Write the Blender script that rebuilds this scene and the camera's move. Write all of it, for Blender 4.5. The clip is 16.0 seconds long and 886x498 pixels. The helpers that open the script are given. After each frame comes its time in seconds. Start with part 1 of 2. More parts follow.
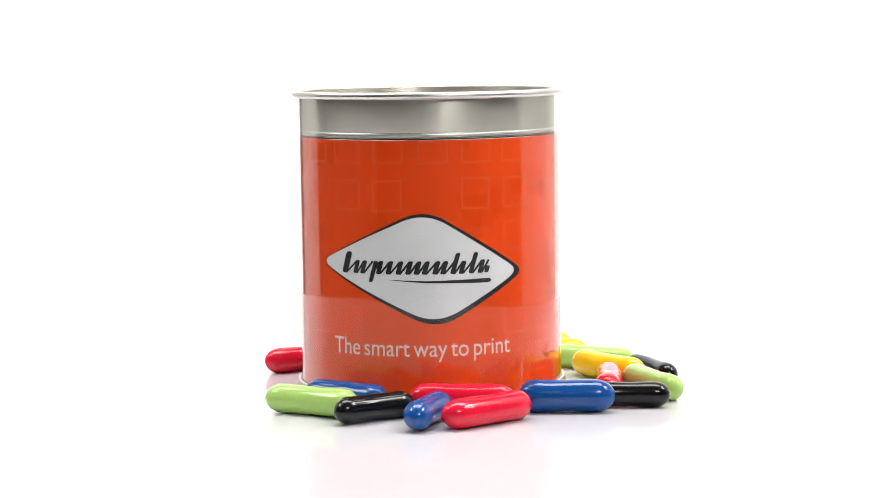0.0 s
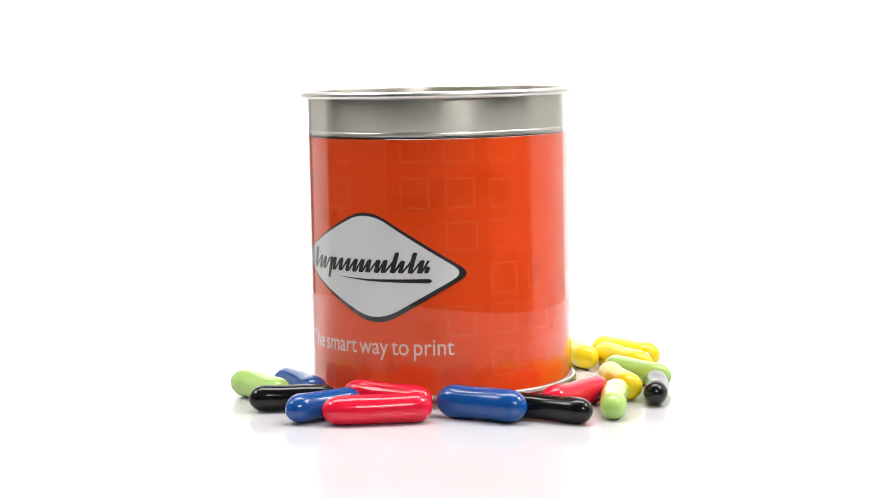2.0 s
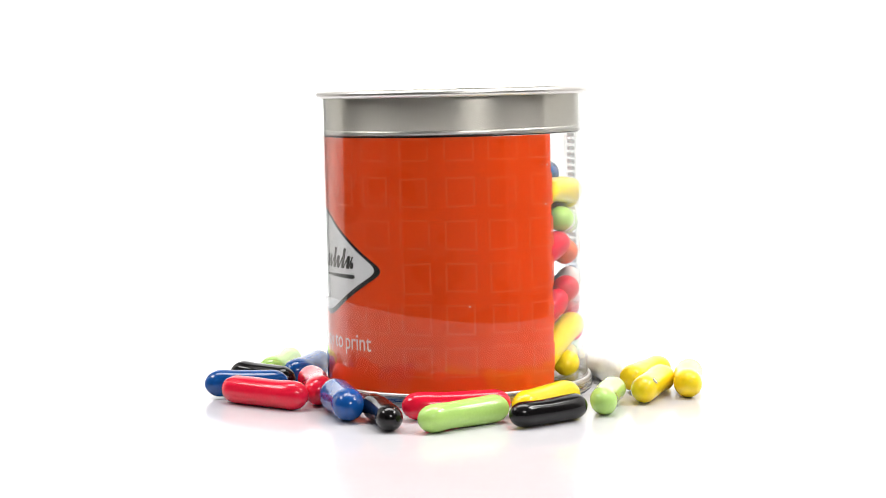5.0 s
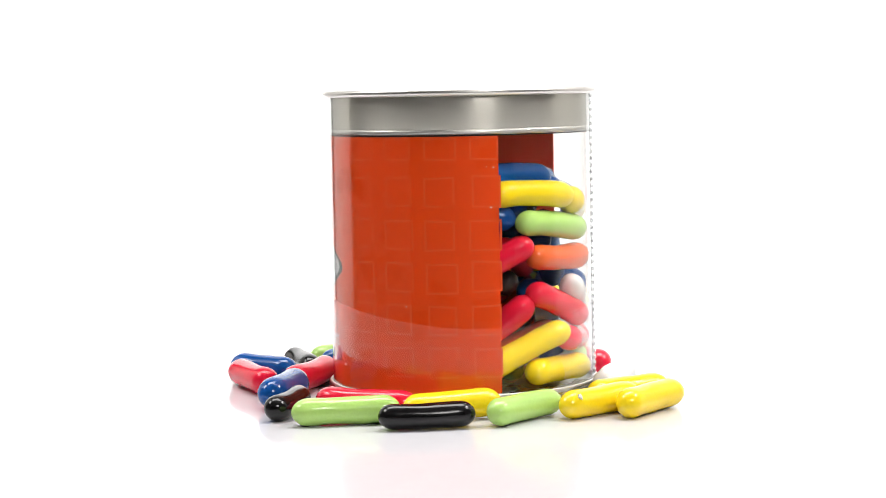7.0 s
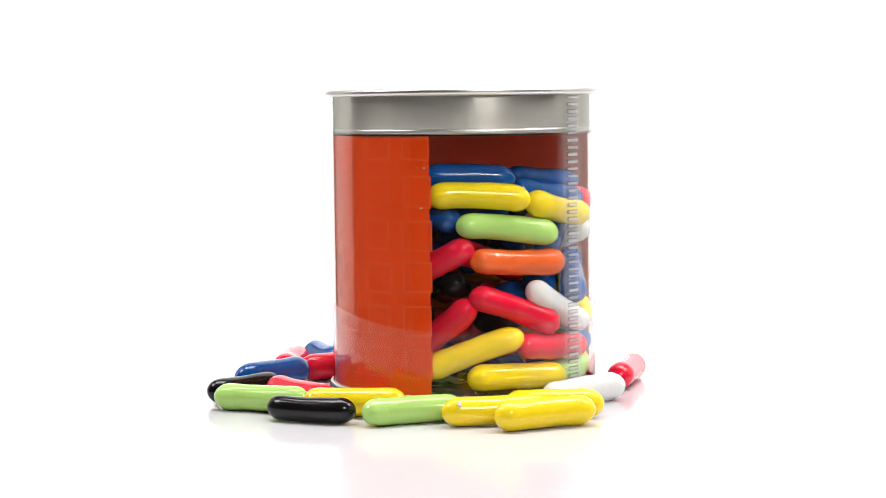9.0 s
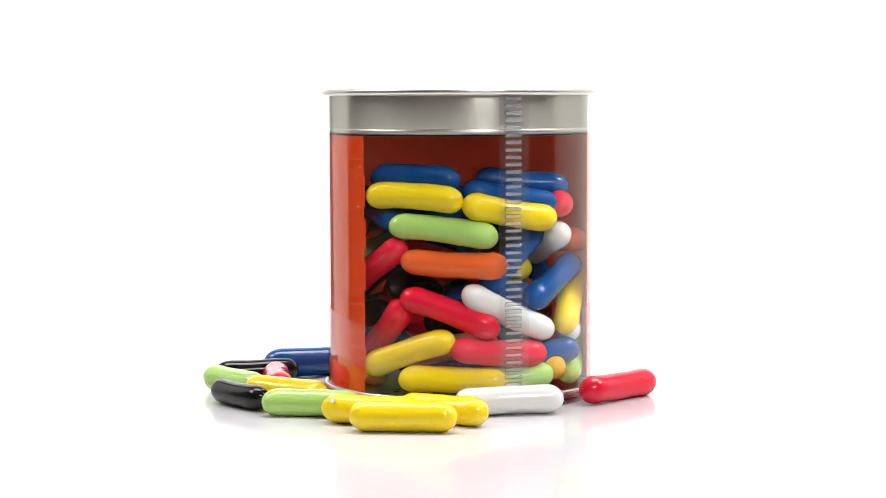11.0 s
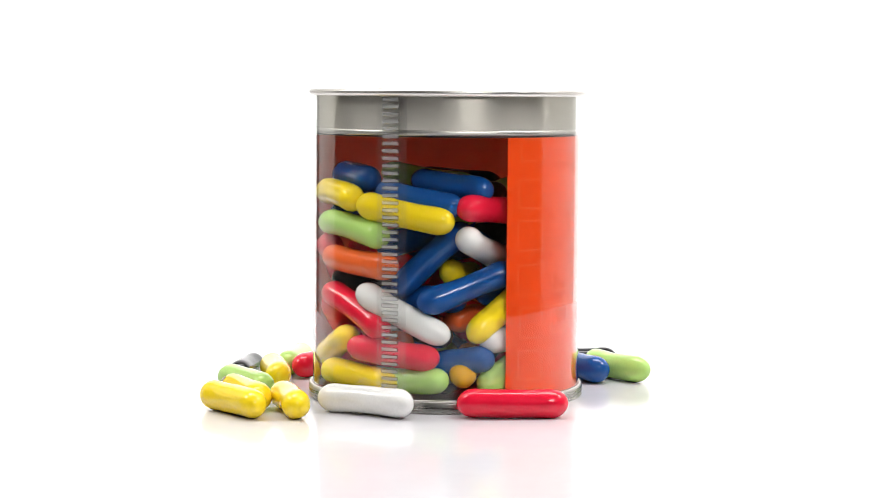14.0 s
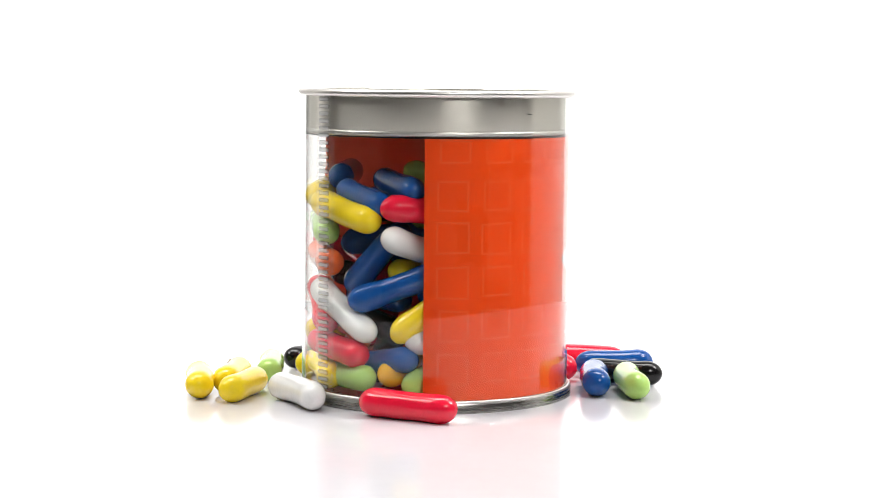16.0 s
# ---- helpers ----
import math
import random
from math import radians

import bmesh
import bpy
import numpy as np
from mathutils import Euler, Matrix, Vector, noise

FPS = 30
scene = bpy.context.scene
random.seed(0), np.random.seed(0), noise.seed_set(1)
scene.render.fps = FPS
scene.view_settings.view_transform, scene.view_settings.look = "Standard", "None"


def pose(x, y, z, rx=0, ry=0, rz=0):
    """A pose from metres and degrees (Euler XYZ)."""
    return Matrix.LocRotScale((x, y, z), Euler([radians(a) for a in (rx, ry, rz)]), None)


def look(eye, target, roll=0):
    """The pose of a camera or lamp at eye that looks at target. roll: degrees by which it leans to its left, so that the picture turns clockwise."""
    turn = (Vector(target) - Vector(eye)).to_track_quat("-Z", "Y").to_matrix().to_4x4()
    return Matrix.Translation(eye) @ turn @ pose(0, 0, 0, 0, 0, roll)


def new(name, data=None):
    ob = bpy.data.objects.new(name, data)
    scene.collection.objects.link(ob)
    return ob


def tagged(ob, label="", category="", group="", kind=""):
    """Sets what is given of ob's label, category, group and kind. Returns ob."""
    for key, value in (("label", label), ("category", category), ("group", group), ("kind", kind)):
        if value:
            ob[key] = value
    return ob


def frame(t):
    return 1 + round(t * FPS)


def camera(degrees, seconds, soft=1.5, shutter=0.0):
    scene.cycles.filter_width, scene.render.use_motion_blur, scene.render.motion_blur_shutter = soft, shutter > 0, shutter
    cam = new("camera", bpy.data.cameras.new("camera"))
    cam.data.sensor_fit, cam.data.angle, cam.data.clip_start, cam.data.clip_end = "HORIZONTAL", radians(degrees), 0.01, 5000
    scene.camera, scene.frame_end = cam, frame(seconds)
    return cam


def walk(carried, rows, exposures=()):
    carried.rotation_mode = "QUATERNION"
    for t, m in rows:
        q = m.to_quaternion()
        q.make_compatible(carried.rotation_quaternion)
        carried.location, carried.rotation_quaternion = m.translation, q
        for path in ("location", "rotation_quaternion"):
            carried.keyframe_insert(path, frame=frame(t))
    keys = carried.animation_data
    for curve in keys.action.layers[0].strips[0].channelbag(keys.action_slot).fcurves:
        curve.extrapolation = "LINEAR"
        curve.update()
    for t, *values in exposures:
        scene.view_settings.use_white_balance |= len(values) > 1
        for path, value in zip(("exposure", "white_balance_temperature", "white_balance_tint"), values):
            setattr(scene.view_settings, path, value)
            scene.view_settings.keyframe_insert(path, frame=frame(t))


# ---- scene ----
# A clear round tin of sugar-coated candies on a slowly turning white disc, seen by a camera that stands still.
SECONDS = 16.0
GROUND = -0.00017                   # top of the disc
TILT = pose(0, 0, 0, 0.466, 0, 0) @ pose(0, 0, 0, 0, 0.254, 0)       # the disc sits a little askew on its axis
LEAN = pose(0, 0, 0, 0.864, 0, 0) @ pose(0, 0, 0, 0, -0.396, 0)      # and so does the tin on it
SPIN = -15.03                       # degrees a second, about the disc's axis (world z)
EYE = (0.0, -0.6007, 0.0989)
AIM = (0.0, 0.0, 0.0989 - 0.6007 * math.tan(radians(5.339)))

cam = camera(25.16, SECONDS, soft=0.8)
walk(cam, [(0.0, look(EYE, AIM, -0.37)), (SECONDS, look(EYE, AIM, -0.37))])

# ---------------------------------------------------------------- light
world = bpy.data.worlds.new("studio_world")
scene.world = world
world.use_nodes = True
world.node_tree.nodes["Background"].inputs[0].default_value = (1.0, 0.99, 0.98, 1)
world.node_tree.nodes["Background"].inputs[1].default_value = 0.04


def area(name, eye, target, sx, sy, watts, colour=(1, 1, 1)):
    lamp = bpy.data.lights.new(name, "AREA")
    lamp.shape, lamp.size, lamp.size_y, lamp.energy, lamp.color = "RECTANGLE", sx, sy, watts, colour
    ob = new(name, lamp)
    ob.matrix_world = look(eye, target)
    return ob


area("overhead_softbox_light", (0.0, 0.12, 0.95), (0.0, 0.05, 0.0), 0.95, 0.34, 11.0, (1.0, 0.985, 0.965))
area("side_softbox_west", (-0.78, 0.0, 0.85), (0.0, 0.0, 0.03), 0.4, 0.3, 4.4, (1.0, 0.98, 0.96))
area("side_softbox_east", (0.78, 0.0, 0.85), (0.0, 0.0, 0.03), 0.4, 0.3, 10.8, (1.0, 0.98, 0.97))
area("front_softbox", (0.35, -0.90, 0.62), (0.0, 0.0, 0.03), 0.28, 0.22, 3.6, (1.0, 0.98, 0.96))


# ---------------------------------------------------------------- materials
def mat(name):
    m = bpy.data.materials.new(name)
    m.use_nodes = True
    nt = m.node_tree
    b = nt.nodes["Principled BSDF"]
    return m, nt, b


def link(nt, a, ao, b, bi):
    nt.links.new(a.outputs[ao], b.inputs[bi])


def varied(name, colour, rough=0.3, metal=0.0, scale=300.0, spread=0.12, bump=0.0, bump_scale=900.0, coat=0.0, spec=0.5, stretch=None, sss=0.0, rspread=0.06):
    """A surface whose colour and gloss wander at two scales, with a fine relief."""
    m, nt, b = mat(name)
    tc = nt.nodes.new("ShaderNodeTexCoord")
    src, out = tc, "Object"
    if stretch:
        mp = nt.nodes.new("ShaderNodeMapping")
        mp.inputs["Scale"].default_value = stretch
        link(nt, tc, "Object", mp, "Vector")
        src, out = mp, "Vector"
    n1 = nt.nodes.new("ShaderNodeTexNoise")
    n1.inputs["Scale"].default_value, n1.inputs["Detail"].default_value = scale, 3
    n2 = nt.nodes.new("ShaderNodeTexNoise")
    n2.inputs["Scale"].default_value, n2.inputs["Detail"].default_value = scale * 6, 2
    link(nt, src, out, n1, "Vector")
    link(nt, src, out, n2, "Vector")
    add = nt.nodes.new("ShaderNodeMath")
    add.operation = "ADD"
    link(nt, n1, 0, add, 0)
    link(nt, n2, 0, add, 1)
    ramp = nt.nodes.new("ShaderNodeMapRange")
    ramp.inputs[1].default_value, ramp.inputs[2].default_value = 0.6, 1.4
    ramp.inputs[3].default_value, ramp.inputs[4].default_value = 0.0, 1.0
    link(nt, add, 0, ramp, 0)
    mix = nt.nodes.new("ShaderNodeMix")
    mix.data_type = "RGBA"
    lo = [max(0, c * (1 - spread)) for c in colour]
    hi = [min(1, c * (1 + spread) + spread * 0.03) for c in colour]
    mix.inputs[6].default_value, mix.inputs[7].default_value = (*lo, 1), (*hi, 1)
    link(nt, ramp, 0, mix, 0)
    nt.links.new(mix.outputs[2], b.inputs["Base Color"])
    rr = nt.nodes.new("ShaderNodeMapRange")
    rr.inputs[1].default_value, rr.inputs[2].default_value = 0.3, 0.7
    rr.inputs[3].default_value, rr.inputs[4].default_value = max(0.02, rough - rspread), rough + rspread
    link(nt, n1, 0, rr, 0)
    link(nt, rr, 0, b, "Roughness")
    b.inputs["Metallic"].default_value = metal
    b.inputs["Specular IOR Level"].default_value = spec
    b.inputs["Coat Weight"].default_value = coat
    b.inputs["Coat Roughness"].default_value = 0.08
    if sss:
        b.inputs["Subsurface Weight"].default_value = sss
        b.inputs["Subsurface Radius"].default_value = (0.004, 0.003, 0.002)
        b.inputs["Subsurface Scale"].default_value = 0.4
    if bump:
        nb = nt.nodes.new("ShaderNodeTexNoise")
        nb.inputs["Scale"].default_value, nb.inputs["Detail"].default_value = bump_scale, 3
        link(nt, src, out, nb, "Vector")
        bp = nt.nodes.new("ShaderNodeBump")
        bp.inputs["Strength"].default_value, bp.inputs["Distance"].default_value = bump, 0.0006
        link(nt, nb, 0, bp, "Height")
        link(nt, bp, 0, b, "Normal")
    return m


def clear_plastic(name, tint=(0.975, 0.98, 0.975), rough=0.03, gain=1.0, haze=0.0):
    """Thin clear plastic: lets light straight through and mirrors more at a glance."""
    m = bpy.data.materials.new(name)
    m.use_nodes = True
    nt = m.node_tree
    nt.nodes.clear()
    o = nt.nodes.new("ShaderNodeOutputMaterial")
    tr = nt.nodes.new("ShaderNodeBsdfTransparent")
    tr.inputs[0].default_value = (*tint, 1)
    gl = nt.nodes.new("ShaderNodeBsdfGlossy")
    gl.inputs["Color"].default_value = (1, 1, 1, 1)
    gl.inputs["Roughness"].default_value = rough
    fr = nt.nodes.new("ShaderNodeLayerWeight")
    fr.inputs["Blend"].default_value = 0.5
    power = nt.nodes.new("ShaderNodeMath")
    power.operation = "POWER"
    power.inputs[1].default_value = 5.0
    nt.links.new(fr.outputs["Facing"], power.inputs[0])
    mul = nt.nodes.new("ShaderNodeMath")
    mul.operation, mul.use_clamp = "MULTIPLY_ADD", True
    mul.inputs[1].default_value, mul.inputs[2].default_value = 0.95 * gain, 0.04 * gain
    link(nt, power, 0, mul, 0)
    mx = nt.nodes.new("ShaderNodeMixShader")
    link(nt, mul, 0, mx, 0)
    if haze:
        df = nt.nodes.new("ShaderNodeBsdfDiffuse")
        df.inputs[0].default_value = (0.75, 0.75, 0.74, 1)
        hz = nt.nodes.new("ShaderNodeMixShader")
        hz.inputs[0].default_value = haze
        link(nt, tr, 0, hz, 1)
        link(nt, df, 0, hz, 2)
        link(nt, hz, 0, mx, 1)
    else:
        link(nt, tr, 0, mx, 1)
    link(nt, gl, 0, mx, 2)
    link(nt, mx, 0, o, 0)
    return m


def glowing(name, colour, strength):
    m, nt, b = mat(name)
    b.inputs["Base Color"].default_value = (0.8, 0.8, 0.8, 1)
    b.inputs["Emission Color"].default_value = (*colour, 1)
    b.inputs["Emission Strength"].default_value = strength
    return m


SUGAR = {
    "green": (0.43, 0.68, 0.17), "blue": (0.005, 0.074, 0.30), "red": (0.80, 0.010, 0.042),
    "yellow": (0.93, 0.68, 0.013), "black": (0.005, 0.0045, 0.005), "white": (0.80, 0.80, 0.78),
    "orange": (0.85, 0.13, 0.025), "amber": (0.80, 0.42, 0.015),
}
COLOURS = {k: varied("sugar_" + k, c, rough=0.15, scale=220, spread=0.05, bump={"red": 0.13, "black": 0.02}.get(k, 0.05), bump_scale=260, coat=0.08 if k != "black" else 0.03, spec=0.46 if k != "black" else 0.38) for k, c in SUGAR.items()}
M_CHIP = varied("bare_sugar", (0.62, 0.58, 0.50), rough=0.6, scale=400, spread=0.2)
M_ORANGE = varied("orange_printed_film", (0.95, 0.080, 0.006), rough=0.30, scale=60, spread=0.05, spec=0.25)
M_SQUARE = varied("faded_orange_ink", (0.955, 0.096, 0.014), rough=0.32, scale=200, spread=0.05)
M_REVERSE = varied("unprinted_reverse_of_film", (0.80, 0.30, 0.20), rough=0.45, scale=60, spread=0.06, spec=0.2)
for paper, share in ((M_ORANGE, 0.24), (M_SQUARE, 0.30), (M_REVERSE, 0.25)):      # thin paper: some light comes through it
    nt = paper.node_tree
    tl = nt.nodes.new("ShaderNodeBsdfTranslucent")
    tl.inputs[0].default_value = (0.90, 0.30, 0.16, 1)
    mx = nt.nodes.new("ShaderNodeMixShader")
    mx.inputs[0].default_value = share
    link(nt, nt.nodes["Principled BSDF"], 0, mx, 1)
    link(nt, tl, 0, mx, 2)
    link(nt, mx, 0, nt.nodes["Material Output"], 0)
M_DARK = varied("charcoal_ink", (0.016, 0.016, 0.018), rough=0.35, scale=200, spread=0.2)
M_SILVER = varied("pale_silver_ink", (0.72, 0.72, 0.74), rough=0.42, scale=80, spread=0.05)
M_PALE = varied("pale_pink_ink", (0.84, 0.64, 0.55), rough=0.4, scale=300, spread=0.05)
M_STEEL = varied("brushed_steel", (0.66, 0.63, 0.57), rough=0.36, metal=1.0, scale=60, spread=0.012, stretch=(1, 1, 40), rspread=0.01)
# brushed round the lid: highlights stretch upright
nt = M_STEEL.node_tree
around = nt.nodes.new("ShaderNodeTangent")
around.direction_type, around.axis = "RADIAL", "Z"
b = nt.nodes["Principled BSDF"]
b.inputs["Anisotropic"].default_value, b.inputs["Anisotropic Rotation"].default_value = 0.85, 0.25
link(nt, around, 0, b, "Tangent")
M_FOOT = varied("dull_steel", (0.42, 0.41, 0.39), rough=0.28, metal=1.0, scale=60, spread=0.12, stretch=(1, 1, 40))
M_BRIGHT = varied("bright_rolled_steel", (0.70, 0.68, 0.65), rough=0.36, metal=1.0, scale=40, spread=0.03, rspread=0.02)
M_CLEAR = bpy.data.materials.new("clear_plastic")
M_CLEAR.use_nodes = True
M_CLEAR.node_tree.nodes.clear()
glass = M_CLEAR.node_tree.nodes.new("ShaderNodeBsdfGlass")
glass.inputs["IOR"].default_value, glass.inputs["Roughness"].default_value = 1.42, 0.0
glass.inputs["Color"].default_value = (0.94, 0.945, 0.94, 1)
tc = M_CLEAR.node_tree.nodes.new("ShaderNodeTexCoord")
mp = M_CLEAR.node_tree.nodes.new("ShaderNodeMapping")
mp.inputs["Scale"].default_value = (1, 1, 0.01)
nz = M_CLEAR.node_tree.nodes.new("ShaderNodeTexNoise")
nz.inputs["Scale"].default_value, nz.inputs["Detail"].default_value = 160, 2
bp = M_CLEAR.node_tree.nodes.new("ShaderNodeBump")
bp.inputs["Strength"].default_value, bp.inputs["Distance"].default_value = 0.12, 0.0005
link(M_CLEAR.node_tree, tc, "Object", mp, "Vector")
link(M_CLEAR.node_tree, mp, "Vector", nz, "Vector")
link(M_CLEAR.node_tree, nz, 0, bp, "Height")
link(M_CLEAR.node_tree, bp, 0, glass, "Normal")
link(M_CLEAR.node_tree, glass, 0, M_CLEAR.node_tree.nodes.new("ShaderNodeOutputMaterial"), 0)
M_SEAM = clear_plastic("clear_plastic_overlap", tint=(0.985, 0.985, 0.985), rough=0.12, haze=0.02)
# dark tint on the weld's slopes stands in for light bent away there
M_TOOTH_EDGE = clear_plastic("weld_edge_refraction_tint", tint=(0.58, 0.58, 0.59), rough=0.2, haze=0.12)
M_TOOTH = clear_plastic("embossed_plastic_weld", tint=(0.85, 0.86, 0.86), rough=0.15, gain=2.0, haze=0.36)
M_DISC = varied("white_gloss_acrylic", (0.66, 0.65, 0.68), rough=0.13, scale=30, spread=0.015, spec=0.36, rspread=0.03)
M_TABLE = varied("white_laminate", (0.80, 0.80, 0.80), rough=0.35, scale=20, spread=0.02)
# emission makes the backdrop pure white; no lamp stands behind it
M_BACK = glowing("self_glowing_white_sheet", (1.0, 1.0, 1.0), 1.12)
M_DRAPE = varied("dark_grey_studio_paint", (0.10, 0.095, 0.09), rough=0.8, scale=8, spread=0.15)
M_BOARD = varied("matt_white_board", (0.80, 0.78, 0.75), rough=0.8, scale=8, spread=0.05)
M_SIDE = varied("light_grey_studio_paint", (0.42, 0.40, 0.38), rough=0.8, scale=8, spread=0.06)


# ---------------------------------------------------------------- mesh helpers
def mesh(name, bm, material, smooth=True):
    me = bpy.data.meshes.new(name)
    for e in bm.edges:
        if len(e.link_faces) == 2 and e.calc_face_angle() > radians(38):
            e.smooth = False
    bm.to_mesh(me)
    bm.free()
    me.materials.append(material)
    for p in me.polygons:
        p.use_smooth = smooth
    return me


def part(name, bm, material, parent, label="", smooth=True):
    ob = new(name, mesh(name, bm, material, smooth))
    ob.parent = parent
    if label:
        ob["label"] = label
    return ob


def box(bm, x0, x1, y0, y1, z0, z1):
    v = [bm.verts.new((x, y, z)) for z in (z0, z1) for y in (y0, y1) for x in (x0, x1)]
    for f in ((0, 2, 3, 1), (4, 5, 7, 6), (0, 1, 5, 4), (2, 6, 7, 3), (0, 4, 6, 2), (1, 3, 7, 5)):
        bm.faces.new([v[i] for i in f])


def lathe(bm, profile, segs=128, closed=True):
    """Turn a ring of (radius, z) about z; radius 0 makes a pole."""
    rings = []
    for r, z in profile:
        if r < 1e-7:
            rings.append([bm.verts.new((0, 0, z))])
        else:
            rings.append([bm.verts.new((r * math.cos(2 * math.pi * i / segs), r * math.sin(2 * math.pi * i / segs), z)) for i in range(segs)])
    pairs = list(zip(rings, rings[1:])) + ([(rings[-1], rings[0])] if closed else [])
    for a, b in pairs:
        for i in range(segs):
            j = (i + 1) % segs
            f = [a[i % len(a)], a[j % len(a)], b[j % len(b)], b[i % len(b)]]
            f = list(dict.fromkeys(f))
            if len(f) > 2:
                bm.faces.new(f)
    bmesh.ops.recalc_face_normals(bm, faces=bm.faces)


def shell(bm, r0, r1, z0, z1, a0, a1, step=2.0):
    """A curved sheet from radius r0 to r1, between two angles in degrees."""
    n = max(1, round((a1 - a0) / step))
    cols = []
    for i in range(n + 1):
        a = radians(a0 + (a1 - a0) * i / n)
        c, s = math.cos(a), math.sin(a)
        cols.append([bm.verts.new((r * c, r * s, z)) for r, z in ((r0, z0), (r1, z0), (r1, z1), (r0, z1))])
    for a, b in zip(cols, cols[1:]):
        for k in range(4):
            bm.faces.new([a[k], b[k], b[(k + 1) % 4], a[(k + 1) % 4]])
    bm.faces.new(cols[0])
    bm.faces.new(cols[-1][::-1])
    bmesh.ops.recalc_face_normals(bm, faces=bm.faces)


# ---------------------------------------------------------------- the studio
def structure(name, bm, material, label, smooth=False):
    ob = new(name, mesh(name, bm, material, smooth))
    return tagged(ob, label, kind="structure")


bm = bmesh.new()
box(bm, -2.6, 2.6, -2.6, 2.6, -0.80, -0.75)
structure("floor", bm, M_DRAPE, "dark grey studio floor")
bm = bmesh.new()
box(bm, -2.6, 2.6, 2.6, 2.7, -0.75, 2.2)
structure("wall_north", bm, M_SIDE, "plain light grey studio wall")
bm = bmesh.new()
box(bm, -2.6, 2.6, -2.7, -2.6, -0.75, 2.2)
structure("wall_south", bm, M_DRAPE, "plain dark grey studio wall")
bm = bmesh.new()
box(bm, -2.7, -2.6, -2.6, 2.6, -0.75, 2.2)
structure("wall_west", bm, M_SIDE, "plain light grey studio wall")
bm = bmesh.new()
box(bm, 2.6, 2.7, -2.6, 2.6, -0.75, 2.2)
structure("wall_east", bm, M_SIDE, "plain light grey studio wall")
bm = bmesh.new()
box(bm, -2.7, 2.7, -2.7, 2.7, 2.2, 2.3)
structure("ceiling", bm, M_SIDE, "plain grey studio ceiling")
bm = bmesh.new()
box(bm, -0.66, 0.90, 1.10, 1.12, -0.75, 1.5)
structure("backdrop", bm, M_BACK, "plain white backdrop with its own even glow")

# unseen pale reflector boards, added at both sides of the stand to brighten reflections
for i, (x, y, half, turn) in enumerate(((-0.80, 0.66, 0.40, 6), (0.80, 0.50, 0.56, -6))):
    bm = bmesh.new()
    box(bm, -0.012, 0.012, -half, half, -0.75, 1.0)
    board = structure("partition_%d" % (i + 1), bm, M_BOARD, "unseen white reflector board added beside the stand")
    board.matrix_basis = pose(x, y, 0, 0, 0, turn)

# the stand that carries the disc
stand = tagged(new("stand"), "white round stand under the turning disc", "stand")
bm = bmesh.new()
lathe(bm, [(0, -0.045), (0.119, -0.045), (0.12, -0.044), (0.12, GROUND - 0.0185), (0.119, GROUND - 0.0175), (0, GROUND - 0.0175)], 96, closed=False)
part("top_plate", bm, M_TABLE, stand)
bm = bmesh.new()
lathe(bm, [(0, -0.73), (0.05, -0.73), (0.05, -0.045), (0, -0.045)], 48, closed=False)
part("column", bm, M_TABLE, stand)
bm = bmesh.new()
lathe(bm, [(0, GROUND - 0.0175), (0.012, GROUND - 0.0175), (0.012, GROUND - 0.0115), (0, GROUND - 0.0115)], 32, closed=False)
part("spindle", bm, M_FOOT, stand, "short steel spindle")
bm = bmesh.new()
lathe(bm, [(0, -0.75), (0.20, -0.75), (0.20, -0.735), (0.19, -0.73), (0, -0.73)], 64, closed=False)
part("base", bm, M_TABLE, stand)

MOVERS = []            # things that turn with the disc, and their poses at the start


def mover(ob, m):
    ob.matrix_basis = m
    MOVERS.append((ob, m.copy()))
    return ob


turntable = tagged(new("turntable"), "white glossy round display disc turning slowly", "turntable")
bm = bmesh.new()
lathe(bm, [(0, -0.010), (0.249, -0.010), (0.25, -0.009), (0.25, -0.001), (0.249, 0.0), (0.12, 0.0), (0, 0.0)], 160, closed=False)
disc = part("disc", bm, M_DISC, turntable, smooth=False)
bm = bmesh.new()
lathe(bm, [(0, -0.0145), (0.10, -0.0145), (0.10, -0.010), (0, -0.010)], 64, closed=False)
part("bearing_ring", bm, M_TABLE, turntable, "low ring under the disc", smooth=False)
mover(turntable, TILT @ pose(0, 0, GROUND))

# ---------------------------------------------------------------- the tin
CAN = LEAN @ pose(-0.0037, 0.0055, 0.0)
R_OUT, R_IN, R_LAB = 0.0400, 0.03965, 0.03945

tin = tagged(new("candy_tin"), "clear plastic tin of candies, steel lid, orange printed wrap", "tin")

bm = bmesh.new()
lathe(bm, [(R_OUT, 0.0024), (R_OUT, 0.0892), (R_IN, 0.0892), (R_IN, 0.0024)], 240)
tube = part("clear_wall", bm, M_CLEAR, tin, "clear thin plastic tube")
tube.visible_shadow = False

# steel foot: a rolled ring and a plate
bm = bmesh.new()
lathe(bm, [(0.0, 0.0008), (0.0378, 0.0008), (0.0390, -0.0004), (0.0407, -0.0004), (0.0412, 0.0001), (0.0412, 0.0026), (0.0409, 0.0031), (0.0402, 0.0032), (0.0401, 0.0024), (0.0390, 0.0022), (0.0, 0.0022)], 160, closed=False)
foot = part("foot", bm, M_FOOT, tin, "low brushed steel foot")
bm = bmesh.new()
lathe(bm, [(0.0405 + 0.0005 * math.cos(a), 0.0033 + 0.0005 * math.sin(a)) for a in [i * math.pi / 8 for i in range(16)]], 240)
part("rolled_bead", bm, M_BRIGHT, foot, "bright rolled edge")

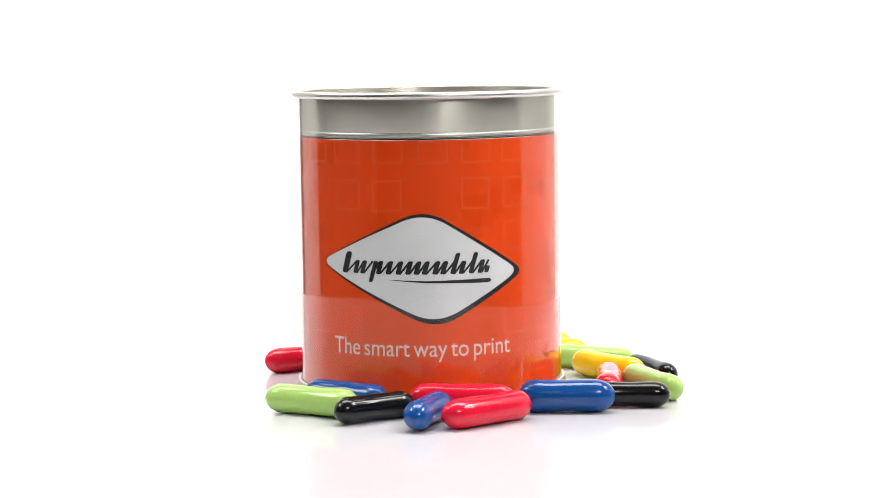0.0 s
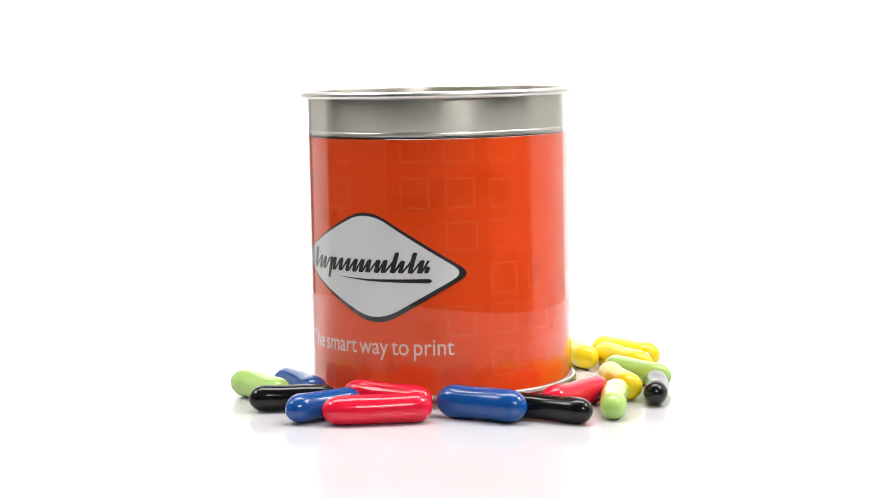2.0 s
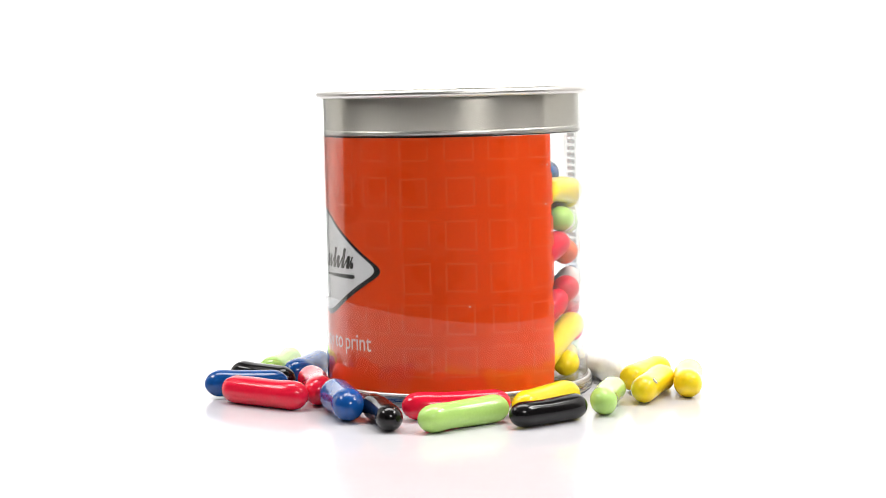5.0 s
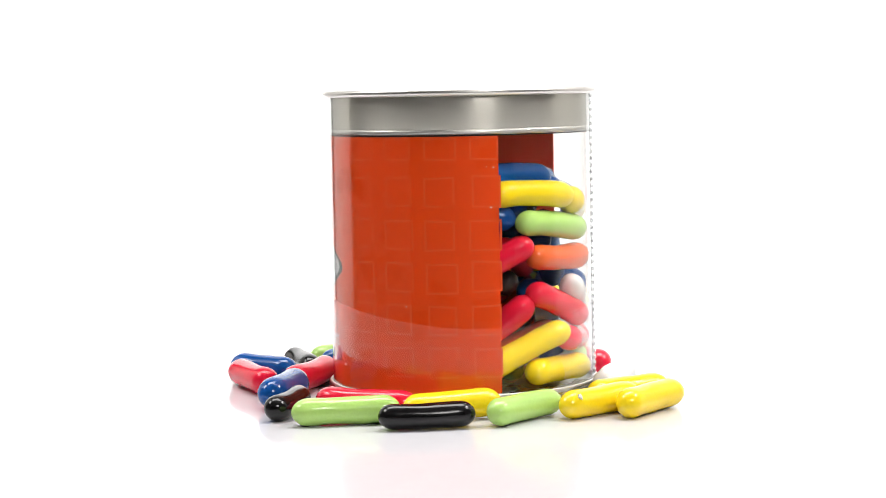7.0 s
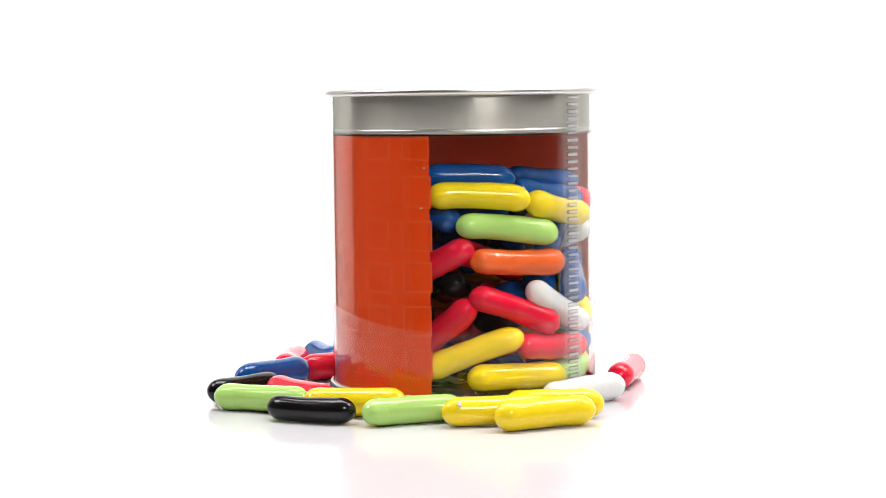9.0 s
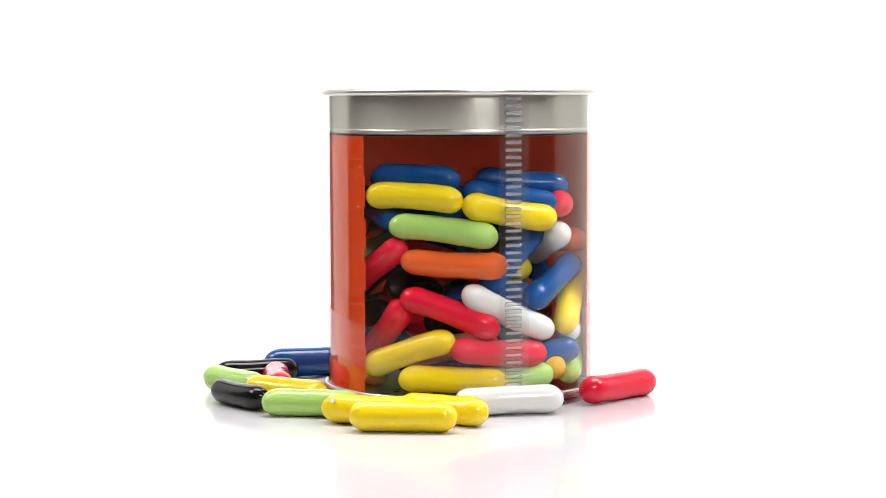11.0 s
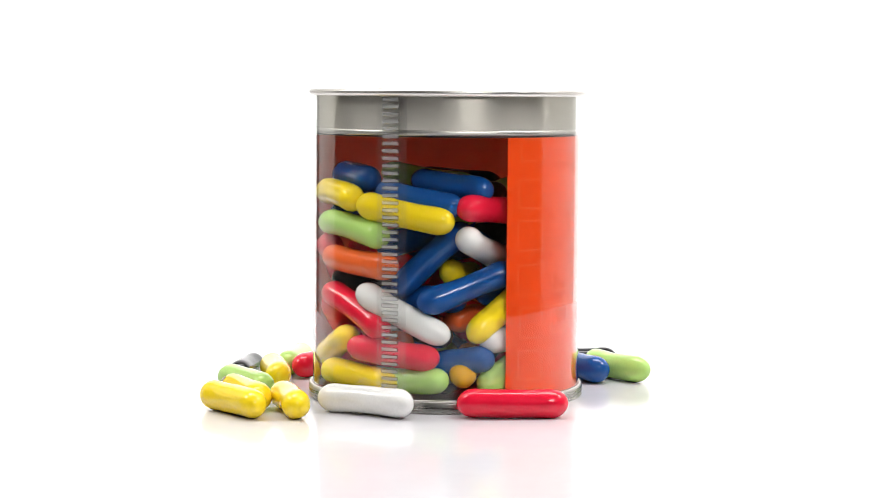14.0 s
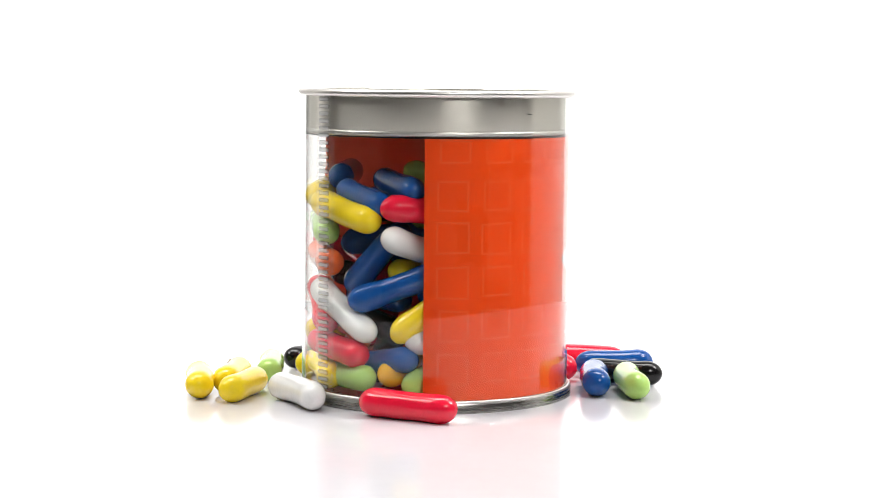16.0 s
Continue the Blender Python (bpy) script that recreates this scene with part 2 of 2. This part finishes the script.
# steel lid: a deep cup pressed into the tube, with a rolled rim
lid = part("lid", (lambda b: (lathe(b, [(0.0389, 0.0796), (0.0392, 0.0801), (0.0392, 0.0896), (0.0396, 0.0900), (0.0396, 0.0909), (0.0385, 0.0909), (0.0384, 0.0813), (0.0378, 0.0809), (0.0, 0.0809), (0.0, 0.0797), (0.0380, 0.0787)], 160, closed=False), b)[1])(bmesh.new()), M_STEEL, tin, "brushed steel plug lid with a sunken top")
bm = bmesh.new()
prof = [(0.0402 + 0.00112 * math.cos(a), 0.09030 + 0.00105 * math.sin(a)) for a in [k * math.pi / 10 for k in range(20)]]
lathe(bm, prof, 240)
part("rolled_rim", bm, M_BRIGHT, lid, "bright rolled steel rim")
bm = bmesh.new()
lathe(bm, [(0.0388 + 0.0006 * math.cos(a), 0.0790 + 0.0008 * math.sin(a)) for a in [i * math.pi / 8 for i in range(16)]], 240)
part("lower_bead", bm, M_BRIGHT, lid, "bright rounded lower edge")
bm = bmesh.new()
shell(bm, R_LAB - 0.0003, R_LAB, 0.0778, 0.0782, 0, 359.9, 2)
part("gasket", bm, M_DARK, lid, "thin dark sealing line")

# the printed wrap inside the tube
A_END, A_START = 390.65, 145.9
wrap = part("printed_wrap", (lambda b: (shell(b, R_LAB - 0.00015, R_LAB, 0.0037, 0.07772, A_START, A_END, 1.5), b)[1])(bmesh.new()), M_ORANGE, tin, "glossy orange printed paper wrap")
wrap.data.materials.append(M_REVERSE)
for face in wrap.data.polygons:               # the side that faces into the tin
    if face.normal.x * face.center.x + face.normal.y * face.center.y < -0.5 * R_LAB:
        face.material_index = 1

ART_A = -94.65


def on_wrap(u, v, lift):
    """A point of the print (u along the wrap from the middle of the badge, v up from the foot) on the curved sheet."""
    a, r = radians(ART_A) + u / R_LAB, R_LAB + lift
    return (r * math.cos(a), r * math.sin(a), v + 0.0004)


def sheet(bm, poly, lift):
    """A flat print of the outline poly, cut in narrow strips so that it follows the curve; thin but solid."""
    b = bmesh.new()
    b.faces.new([b.verts.new((u, v, 0)) for u, v in poly])
    us = [u for u, _ in poly]
    x = math.floor(min(us) / 0.0012) * 0.0012
    while x < max(us):
        bmesh.ops.bisect_plane(b, geom=b.verts[:] + b.edges[:] + b.faces[:], plane_co=(x, 0, 0), plane_no=(1, 0, 0))
        x += 0.0012
    bmesh.ops.triangulate(b, faces=b.faces[:])
    into(bm, b, lift)


def into(bm, b, lift):
    """Lay the flat mesh b on the wrap."""
    b.verts.index_update()
    vs = [bm.verts.new(on_wrap(v.co.x, v.co.y, lift)) for v in b.verts]
    for f in b.faces:
        bm.faces.new([vs[v.index] for v in f.verts])
    b.free()


def rounded(points, radius, n=8):
    """A closed outline with rounded corners."""
    out = []
    k = len(points)
    for i in range(k):
        p = Vector(points[i])
        a, c = (Vector(points[i - 1]) - p).normalized(), (Vector(points[(i + 1) % k]) - p).normalized()
        rad = radius[i] if isinstance(radius, (list, tuple)) else radius
        p0, p1 = p + a * rad, p + c * rad
        for j in range(n + 1):
            t = j / n
            q = p0 * (1 - t) ** 2 + p * 2 * t * (1 - t) + p1 * t ** 2
            out.append((q.x, q.y))
    return out


MM = 0.001
bm = bmesh.new()
sheet(bm, rounded([(u * MM, v * MM) for u, v in ((-33.2, 41.6), (5.2, 22.6), (33.4, 38.6), (2.1, 58.0))], [0.0040, 0.0075, 0.0040, 0.0075]), 0.00004)
badge = part("badge", bm, M_DARK, wrap, "dark-edged diamond badge", smooth=False)
bm = bmesh.new()
sheet(bm, rounded([(u * MM, v * MM) for u, v in ((-32.7, 41.7), (5.0, 24.2), (31.2, 38.8), (2.2, 57.0))], [0.0040, 0.0075, 0.0040, 0.0075]), 0.00008)
part("badge_field", bm, M_SILVER, wrap, "pale silver diamond field", smooth=False)


def stroke(bm, u, v0, v1, w, slant, lift):
    """A slanted round-ended bar."""
    s = slant * (v1 - v0)
    sheet(bm, rounded([(u - w / 2, v0), (u + w / 2, v0), (u + s + w / 2, v1), (u + s - w / 2, v1)], w * 0.45, 4), lift)


# the maker's mark: plain slanted bars on an underline
bm = bmesh.new()
MARK = [(-0.0219, 0.0, 0.0068), (-0.0183, 0, 0.0042), (-0.0160, 0, 0.0042), (-0.0133, -0.0024, 0.0042), (-0.0110, 0, 0.0042), (-0.0081, 0, 0.0042),
        (-0.0052, 0, 0.0042), (-0.0025, 0, 0.0042), (-0.0001, 0, 0.0042), (0.0022, 0, 0.0042), (0.0051, 0, 0.0042), (0.0073, 0, 0.0042),
        (0.0101, 0, 0.0066), (0.0125, 0, 0.0040), (0.0153, 0, 0.0066), (0.0180, 0, 0.0042), (0.0200, 0, 0.0022)]
for u, v0, v1 in MARK:
    stroke(bm, u * 1.03 - 0.0006, v0 + 0.0388, v1 * 0.92 + 0.0388, 0.0021 if u < -0.021 else 0.0014, 0.30, 0.00011)
for (u, _, _), (w, _, _) in zip(MARK, MARK[1:]):          # thin links between the bars
    sheet(bm, [(u * 1.03 - 0.0004, 0.0388), (u * 1.03 + 0.0003, 0.0388), (w * 1.03 + 0.0006, 0.0424), (w * 1.03 - 0.0001, 0.0426)], 0.00012)
sheet(bm, [(u * MM, v * MM) for u, v in ((-10.5, 37.3), (2.0, 36.3), (20.8, 35.9), (21.8, 36.5), (21.0, 37.2), (2.0, 36.9))], 0.00011)
part("maker_mark", bm, M_DARK, wrap, "dark slanted bars above an underline", smooth=False)

# the line of writing below the badge
text = bpy.data.curves.new("slogan", "FONT")
text.body, text.size, text.align_x, text.space_word, text.offset = "The smart way to print", 0.0070, "CENTER", 0.6, 0.00002
holder = new("slogan_curve", text)
bpy.context.view_layer.update()
flat = bpy.data.meshes.new_from_object(holder.evaluated_get(bpy.context.evaluated_depsgraph_get()))
bpy.data.objects.remove(holder)
b = bmesh.new()
b.from_mesh(flat)
xs = [v.co.x for v in b.verts]
fit_width = 0.0553 / (max(xs) - min(xs))
mid = (max(xs) + min(xs)) / 2
for v in b.verts:
    v.co = Vector(((v.co.x - mid) * fit_width, v.co.y * 1.0, 0))
    v.co.y += 0.0150
bm = bmesh.new()
into(bm, b, 0.00006)
part("slogan", bm, M_PALE, wrap, "pale line of writing", smooth=False)

# faint outlined squares printed all over the wrap
rng = random.Random(5)
bm = bmesh.new()
for i in range(-6, 8):
    for j in range(6):
        ca, cz = -107.4 + 18.9 * i + rng.uniform(-0.6, 0.6), 0.0128 + j * 0.0123 + rng.uniform(-0.0003, 0.0003)
        if ca < A_START - 360 + 4.5 or ca > A_END - 360 - 4.5:
            continue
        du = (ca - ART_A) * math.pi / 180 * R_LAB
        if abs(du) / 0.037 + abs(cz - 0.0402) / 0.021 < 1.2 or (abs(du) < 0.031 and cz < 0.021):
            continue
        h, w, t = 0.00445 + rng.uniform(-0.0002, 0.0002), 0.0045 + rng.uniform(-0.0003, 0.0003), 0.00060
        if cz + h > 0.0775:
            h, cz = 0.0033, 0.0742
        for u0, u1, v0, v1 in ((-w, w, -h, -h + t), (-w, w, h - t, h), (-w, -w + t, -h + t, h - t), (w - t, w, -h + t, h - t)):
            skew = rng.uniform(-0.0002, 0.0002)
            n = 6 if u1 - u0 > 0.002 else 1
            for k in range(n):
                q = []
                for uu, vv in ((u0 + (u1 - u0) * k / n, v0), (u0 + (u1 - u0) * (k + 1) / n, v0), (u0 + (u1 - u0) * (k + 1) / n, v1), (u0 + (u1 - u0) * k / n, v1)):
                    a = radians(ca) + uu / R_LAB
                    q.append(bm.verts.new(((R_LAB + 0.00003) * math.cos(a), (R_LAB + 0.00003) * math.sin(a), cz + vv + skew * uu / w)))
                bm.faces.new(q)
part("printed_squares", bm, M_SQUARE, wrap, "faint outlined squares", smooth=False)

# a few pale specks in the print
for a, z, w in ((28.5, 0.0688, 0.00028), (27.2, 0.0574, 0.00032), (-9.5, 0.0290, 0.00025), (25.5, 0.0690, 0.00018)):
    bm = bmesh.new()
    shell(bm, R_LAB + 0.00002, R_LAB + 0.00006, z - w * 0.7, z + w * 0.7, a - math.degrees(w / R_LAB), a + math.degrees(w / R_LAB), 1)
    part("print_speck", bm, M_PALE, wrap, "pale speck in the print", smooth=False)

# welded seam of the tube
SEAM = 97.0
bm = bmesh.new()
shell(bm, R_OUT + 0.00003, R_OUT + 0.00022, 0.0040, 0.0895, SEAM - 6.0, SEAM + 7.0, 1.2)
seam = part("seam", bm, M_SEAM, tin, "overlapping clear plastic seam")
bm = bmesh.new()
pad = []
for lift, hu, hv in ((0.00023, 0.00265, 0.00066), (0.00048, 0.00235, 0.00036)):
    row = []
    for u, v in rounded([(-hu, -hv), (hu, -hv), (hu, hv), (-hu, hv)], hv * 0.8, 3):
        a = u / R_OUT
        row.append(bm.verts.new(((R_OUT + lift) * math.cos(a), (R_OUT + lift) * math.sin(a), v)))
    pad.append(row)
for k in range(len(pad[0])):
    m = (k + 1) % len(pad[0])
    bm.faces.new([pad[0][k], pad[0][m], pad[1][m], pad[1][k]])
bm.faces.new(pad[1])
bmesh.ops.recalc_face_normals(bm, faces=bm.faces)
tooth = mesh("weld_mark", bm, M_TOOTH_EDGE, smooth=False)
tooth.materials.append(M_TOOTH)
tooth.polygons[len(tooth.polygons) - 1].material_index = 1
for i in range(41):
    ob = new("weld_mark", tooth)
    ob.parent = seam
    ob.matrix_basis = pose(0, 0, 0.0052 + i * 0.00208, 0, 0, SEAM)

# a tiny scratch on the steel lid
bm = bmesh.new()
for k in range(2):
    shell(bm, 0.0393, 0.0394, 0.0847 - k * 0.0002, 0.0849 - k * 0.0002, 190.3 + k * 1.6, 192.4 + k * 1.6, 0.5)
part("scratch", bm, M_DARK, lid, "small dark scratch")
mover(tin, CAN)


# ---------------------------------------------------------------- candies
def candy_mesh(name, length, r, bend, waist, seed, material):
    """A blunt sugar-coated stick along x: swollen ends, a slight bow, an uneven skin."""
    rnd = random.Random(seed)
    bm = bmesh.new()
    half, n, segs = length / 2, 22, 20
    off = Vector((rnd.uniform(0, 50), rnd.uniform(0, 50), rnd.uniform(0, 50)))
    rings = []
    for i in range(n + 1):
        t = math.cos(math.pi * (1 - i / n))
        t = math.copysign(abs(t) ** 0.85, t)
        x = t * (half + r)
        cap = r * 1.3
        over = max(0.0, (abs(x) - (half + r - cap)) / cap)
        rad = r * (1 - min(1, over) ** 2.1) ** 0.5
        rad *= 1 - waist * math.cos(t * math.pi / 2) ** 2
        y = bend * (1 - t * t) - bend * 0.5
        ring = []
        for k in range(segs):
            a = 2 * math.pi * k / segs
            p = Vector((x, rad * math.cos(a), rad * math.sin(a)))
            d = noise.noise(p * 105 + off) * 0.00036 + noise.noise(p * 380 + off) * 0.00009
            g = 1 + d / max(r, 1e-5) * (1 if rad > r * 0.2 else 0)
            ring.append(bm.verts.new((x, p.y * g + y, p.z * g)))
            if rad < 1e-6:
                break
        rings.append(ring)
    for a, b in zip(rings, rings[1:]):
        for k in range(segs):
            j = (k + 1) % segs
            f = list(dict.fromkeys([a[k % len(a)], a[j % len(a)], b[j % len(b)], b[k % len(b)]]))
            if len(f) > 2:
                bm.faces.new(f)
    bmesh.ops.recalc_face_normals(bm, faces=bm.faces)
    return mesh(name, bm, material)


def along(a, b, roll=0.0):
    """The pose that lays a stick's x axis from a to b."""
    a, b = Vector(a), Vector(b)
    x = (b - a).normalized()
    side = Vector((0, 0, 1)).cross(x).normalized()
    up = x.cross(side)
    m = Matrix((x, side, up)).transposed().to_4x4()
    return Matrix.Translation((a + b) / 2) @ m @ pose(0, 0, 0, roll)


def candy(colour, a, b, r, frame_pose, label, group, seed, bend=0.0006, waist=0.05, roll=0.0):
    a, b = Vector(a), Vector(b)
    ob = new("candy", candy_mesh("candy", (b - a).length, r, bend, waist, seed, COLOURS[colour]))
    tagged(ob, label, "candy", group)
    return mover(ob, frame_pose @ along(a, b, roll))


# colour, ends (x, y) on the disc, radius, bow
LOOSE = [
    ("green", -0.0470, -0.0386, -0.0276, -0.0485, 0.0042, 0.0012), ("blue", -0.0363, -0.0316, -0.0194, -0.0422, 0.0044, 0.0008),
    ("black", -0.0269, -0.0575, -0.0124, -0.0472, 0.0039, 0.0010), ("blue", -0.0073, -0.0682, -0.0015, -0.0517, 0.0043, 0.0006),
    ("red", 0.0032, -0.0650, 0.0208, -0.0502, 0.0043, -0.0006), ("red", -0.0059, -0.0399, 0.0165, -0.0422, 0.0044, 0.0009),
    ("blue", 0.0250, -0.0393, 0.0450, -0.0393, 0.0048, 0.0004), ("black", 0.0431, -0.0317, 0.0615, -0.0316, 0.0038, 0.0008),
    ("red", 0.0483, -0.0209, 0.0508, 0.0020, 0.0041, -0.0009), ("green", 0.0670, -0.0214, 0.0583, -0.0007, 0.0040, 0.0004),
    ("yellow", 0.0585, 0.0078, 0.0444, 0.0246, 0.0043, 0.0009), ("black", 0.0686, 0.0042, 0.0611, 0.0215, 0.0038, -0.0006),
    ("green", 0.0574, 0.0314, 0.0386, 0.0408, 0.0040, 0.0009), ("yellow", 0.0391, 0.0641, 0.0192, 0.0725, 0.0043, 0.0008),
    ("yellow", 0.0437, 0.0487, 0.0256, 0.0611, 0.0042, 0.0006), ("yellow", 0.0230, 0.0526, 0.0086, 0.0666, 0.0041, 0.0008),
    ("white", 0.0068, 0.0513, -0.0170, 0.0525, 0.0042, 0.0014), ("red", -0.0334, 0.0421, -0.0536, 0.0306, 0.0041, -0.0004),
]
for i, (col, ax, ay, bx, by, r, bend) in enumerate(LOOSE):
    ends = Vector((bx - ax, by - ay, 0))
    cut = ends.normalized() * (r - 0.0040)
    a, b = Vector((ax, ay, GROUND + r * 0.985)) + cut, Vector((bx, by, GROUND + r * 0.985)) - cut
    ob = candy(col, a, b, r, TILT, "glossy %s sugar-coated candy stick lying on the white disc" % col, "loose candies round the tin", 100 + i, bend)
    if i == 14:                      # a flake of the coating is gone near one end
        bm = bmesh.new()
        rc = random.Random(3)
        rim_v = [bm.verts.new((0.0011 * math.cos(k * 0.7) * rc.uniform(0.6, 1.2), 0.0008 * math.sin(k * 0.7) * rc.uniform(0.6, 1.2), -0.0002)) for k in range(9)]
        top_v = [bm.verts.new((v.co.x * 0.8, v.co.y * 0.8, 0.00015)) for v in rim_v]
        for k in range(9):
            bm.faces.new([rim_v[k], rim_v[(k + 1) % 9], top_v[(k + 1) % 9], top_v[k]])
        bm.faces.new(top_v)
        chip = part("chip", bm, M_CHIP, ob, "pale chipped spot", smooth=False)
        out = Vector((0.50, 0.56, 0.66)).normalized()
        spot = a + ends.normalized() * 0.0006 + out * r * 0.985
        chip.matrix_basis = ob.matrix_basis.inverted() @ TILT @ Matrix.Translation(spot) @ out.to_track_quat("Z", "X").to_matrix().to_4x4()

# colour, both ends (x, y, z) within the tin, as millimetres
INSIDE = [
    ("yellow", 29.3, 19.9, 60.8, 12.0, 33.4, 59.7),
    ("yellow", 4.9, 35.1, 57.7, -16.5, 31.4, 53.9),
    ("green", 24.0, 26.1, 52.1, 2.3, 35.4, 49.5),
    ("orange", 21.2, 28.4, 41.9, -0.6, 35.4, 40.6),
    ("red", 21.3, 28.3, 31.2, 1.7, 35.4, 23.4),
    ("white", 5.3, 35.1, 32.0, -15.7, 31.8, 22.1),
    ("yellow", 30.3, 18.5, 11.8, 14.1, 32.5, 19.2),
    ("red", 8.4, 34.4, 16.6, -12.9, 33.0, 15.0),
    ("yellow", 21.8, 27.9, 8.2, -0.7, 35.4, 7.4),
    ("green", 6.9, 31.2, 7.2, -15.3, 31.7, 8.5),
    ("amber", -21.0, 26.2, 10.1, -11.9, 6.1, 12.7),
    ("green", -27.3, 21.6, 7.7, -33.9, 5.0, 17.3),
    ("blue", -4.1, 26.5, 10.4, -25.7, 23.9, 14.7),
    ("white", -27.3, 20.8, 20.0, -34.2, 0.1, 20.8),
    ("yellow", -25.2, 24.6, 22.9, -33.5, 9.1, 35.2),
    ("blue", -13.7, 32.1, 31.1, -28.8, 17.4, 38.8),
    ("blue", -1.9, 27.7, 35.1, -16.9, 21.9, 49.9),
    ("white", -22.6, 26.3, 48.6, -21.4, 6.3, 42.3),
    ("red", -23.0, 26.6, 57.7, -29.0, 5.2, 55.6),
    ("blue", 3.1, 27.9, 61.3, -17.5, 28.0, 58.3),
    ("blue", 26.8, 15.1, 65.7, 10.8, 26.5, 65.1),
    ("blue", -3.5, 19.2, 64.5, -23.3, 20.8, 62.6),
    ("red", 33.2, 6.9, 34.6, 25.8, 24.4, 45.0),
    ("red", 29.0, 7.1, 14.2, 24.4, 24.2, 27.3),
    ("black", 23.6, 19.2, 34.9, 10.0, 2.1, 30.9),
    ("blue", 29.9, -2.2, 59.3, 25.3, 19.0, 53.5),
    ("orange", -13.3, 15.6, 24.4, -26.2, -2.6, 25.3),
    ("yellow", -12.9, 18.9, 38.4, -6.8, -2.7, 35.7),
    ("orange", -31.8, 13.5, 46.2, -34.2, -8.4, 44.8),
    ("green", 21.6, -4.8, 65.2, 4.9, -18.0, 61.8),
    ("black", 18.7, -19.1, 63.2, -1.1, -25.0, 61.8),
]
R_STICK = 0.0040


def clamp(p):
    v = Vector(p)
    h = math.hypot(v.x, v.y)
    lim = R_IN - 0.0002 - R_STICK
    if h > lim:
        v.x, v.y = v.x * lim / h, v.y * lim / h
    v.z = max(v.z, 0.0022 + R_STICK)
    return v


def gap(p, q, s, t):
    """The least distance between two stretches p-q and s-t, by sampling."""
    best = 1.0
    for i in range(7):
        a = p.lerp(q, i / 6)
        d = t - s
        k = max(0.0, min(1.0, (a - s).dot(d) / d.length_squared))
        best = min(best, (a - (s + d * k)).length)
    return best


sticks = []
for i, (col, *e) in enumerate(INSIDE):
    a, b = clamp([v / 1000 for v in e[:3]]), clamp([v / 1000 for v in e[3:]])
    sticks.append((a, b))
    candy(col, a, b, R_STICK, CAN, "glossy %s sugar-coated candy stick inside the clear tin" % col, "candies in the tin", 300 + i, 0.0005 * (-1) ** i, 0.06, 90)
# the rest of the heap, behind those against the wall
rng = random.Random(11)
tries = 0
PICK = ["blue", "red", "black", "green", "blue", "black", "orange", "blue", "red", "black"]
made = 0
while tries < 40000 and made < 62:
    tries += 1
    h, an, z = 0.0345 * math.sqrt(rng.random()), rng.uniform(0, 2 * math.pi), rng.uniform(0.0063, 0.060)
    mid_p = Vector((h * math.cos(an), h * math.sin(an), z))
    yaw, tip = rng.uniform(0, math.pi), radians(rng.uniform(-22, 22))
    d = Vector((math.cos(yaw) * math.cos(tip), math.sin(yaw) * math.cos(tip), math.sin(tip))) * 0.0108
    a, b = mid_p - d, mid_p + d
    if max(math.hypot(a.x, a.y), math.hypot(b.x, b.y)) > R_LAB - 0.0005 - R_STICK or min(a.z, b.z) < 0.0063 or max(a.z, b.z) > 0.0645:
        continue
    # keep clear of the window's front row
    if any(math.hypot(p.x, p.y) > 0.027 and 28 < math.degrees(math.atan2(p.y, p.x)) < 150 for p in (a, b)):
        continue
    if any(gap(a, b, s, t) < R_STICK * 1.72 for s, t in sticks):
        continue
    sticks.append((a, b))
    col = PICK[made % len(PICK)]
    candy(col, a, b, R_STICK, CAN, "glossy %s sugar-coated candy stick inside the clear tin" % col, "candies in the tin", 500 + made, 0.0004, 0.06, 90)
    made += 1


# ---------------------------------------------------------------- what turns
def motions():
    steps = [i * 0.5 for i in range(int(SECONDS * 2) + 1)]
    for ob, m in MOVERS:
        walk(ob, [(t, pose(0, 0, 0, 0, 0, SPIN * t) @ m) for t in steps])


motions()
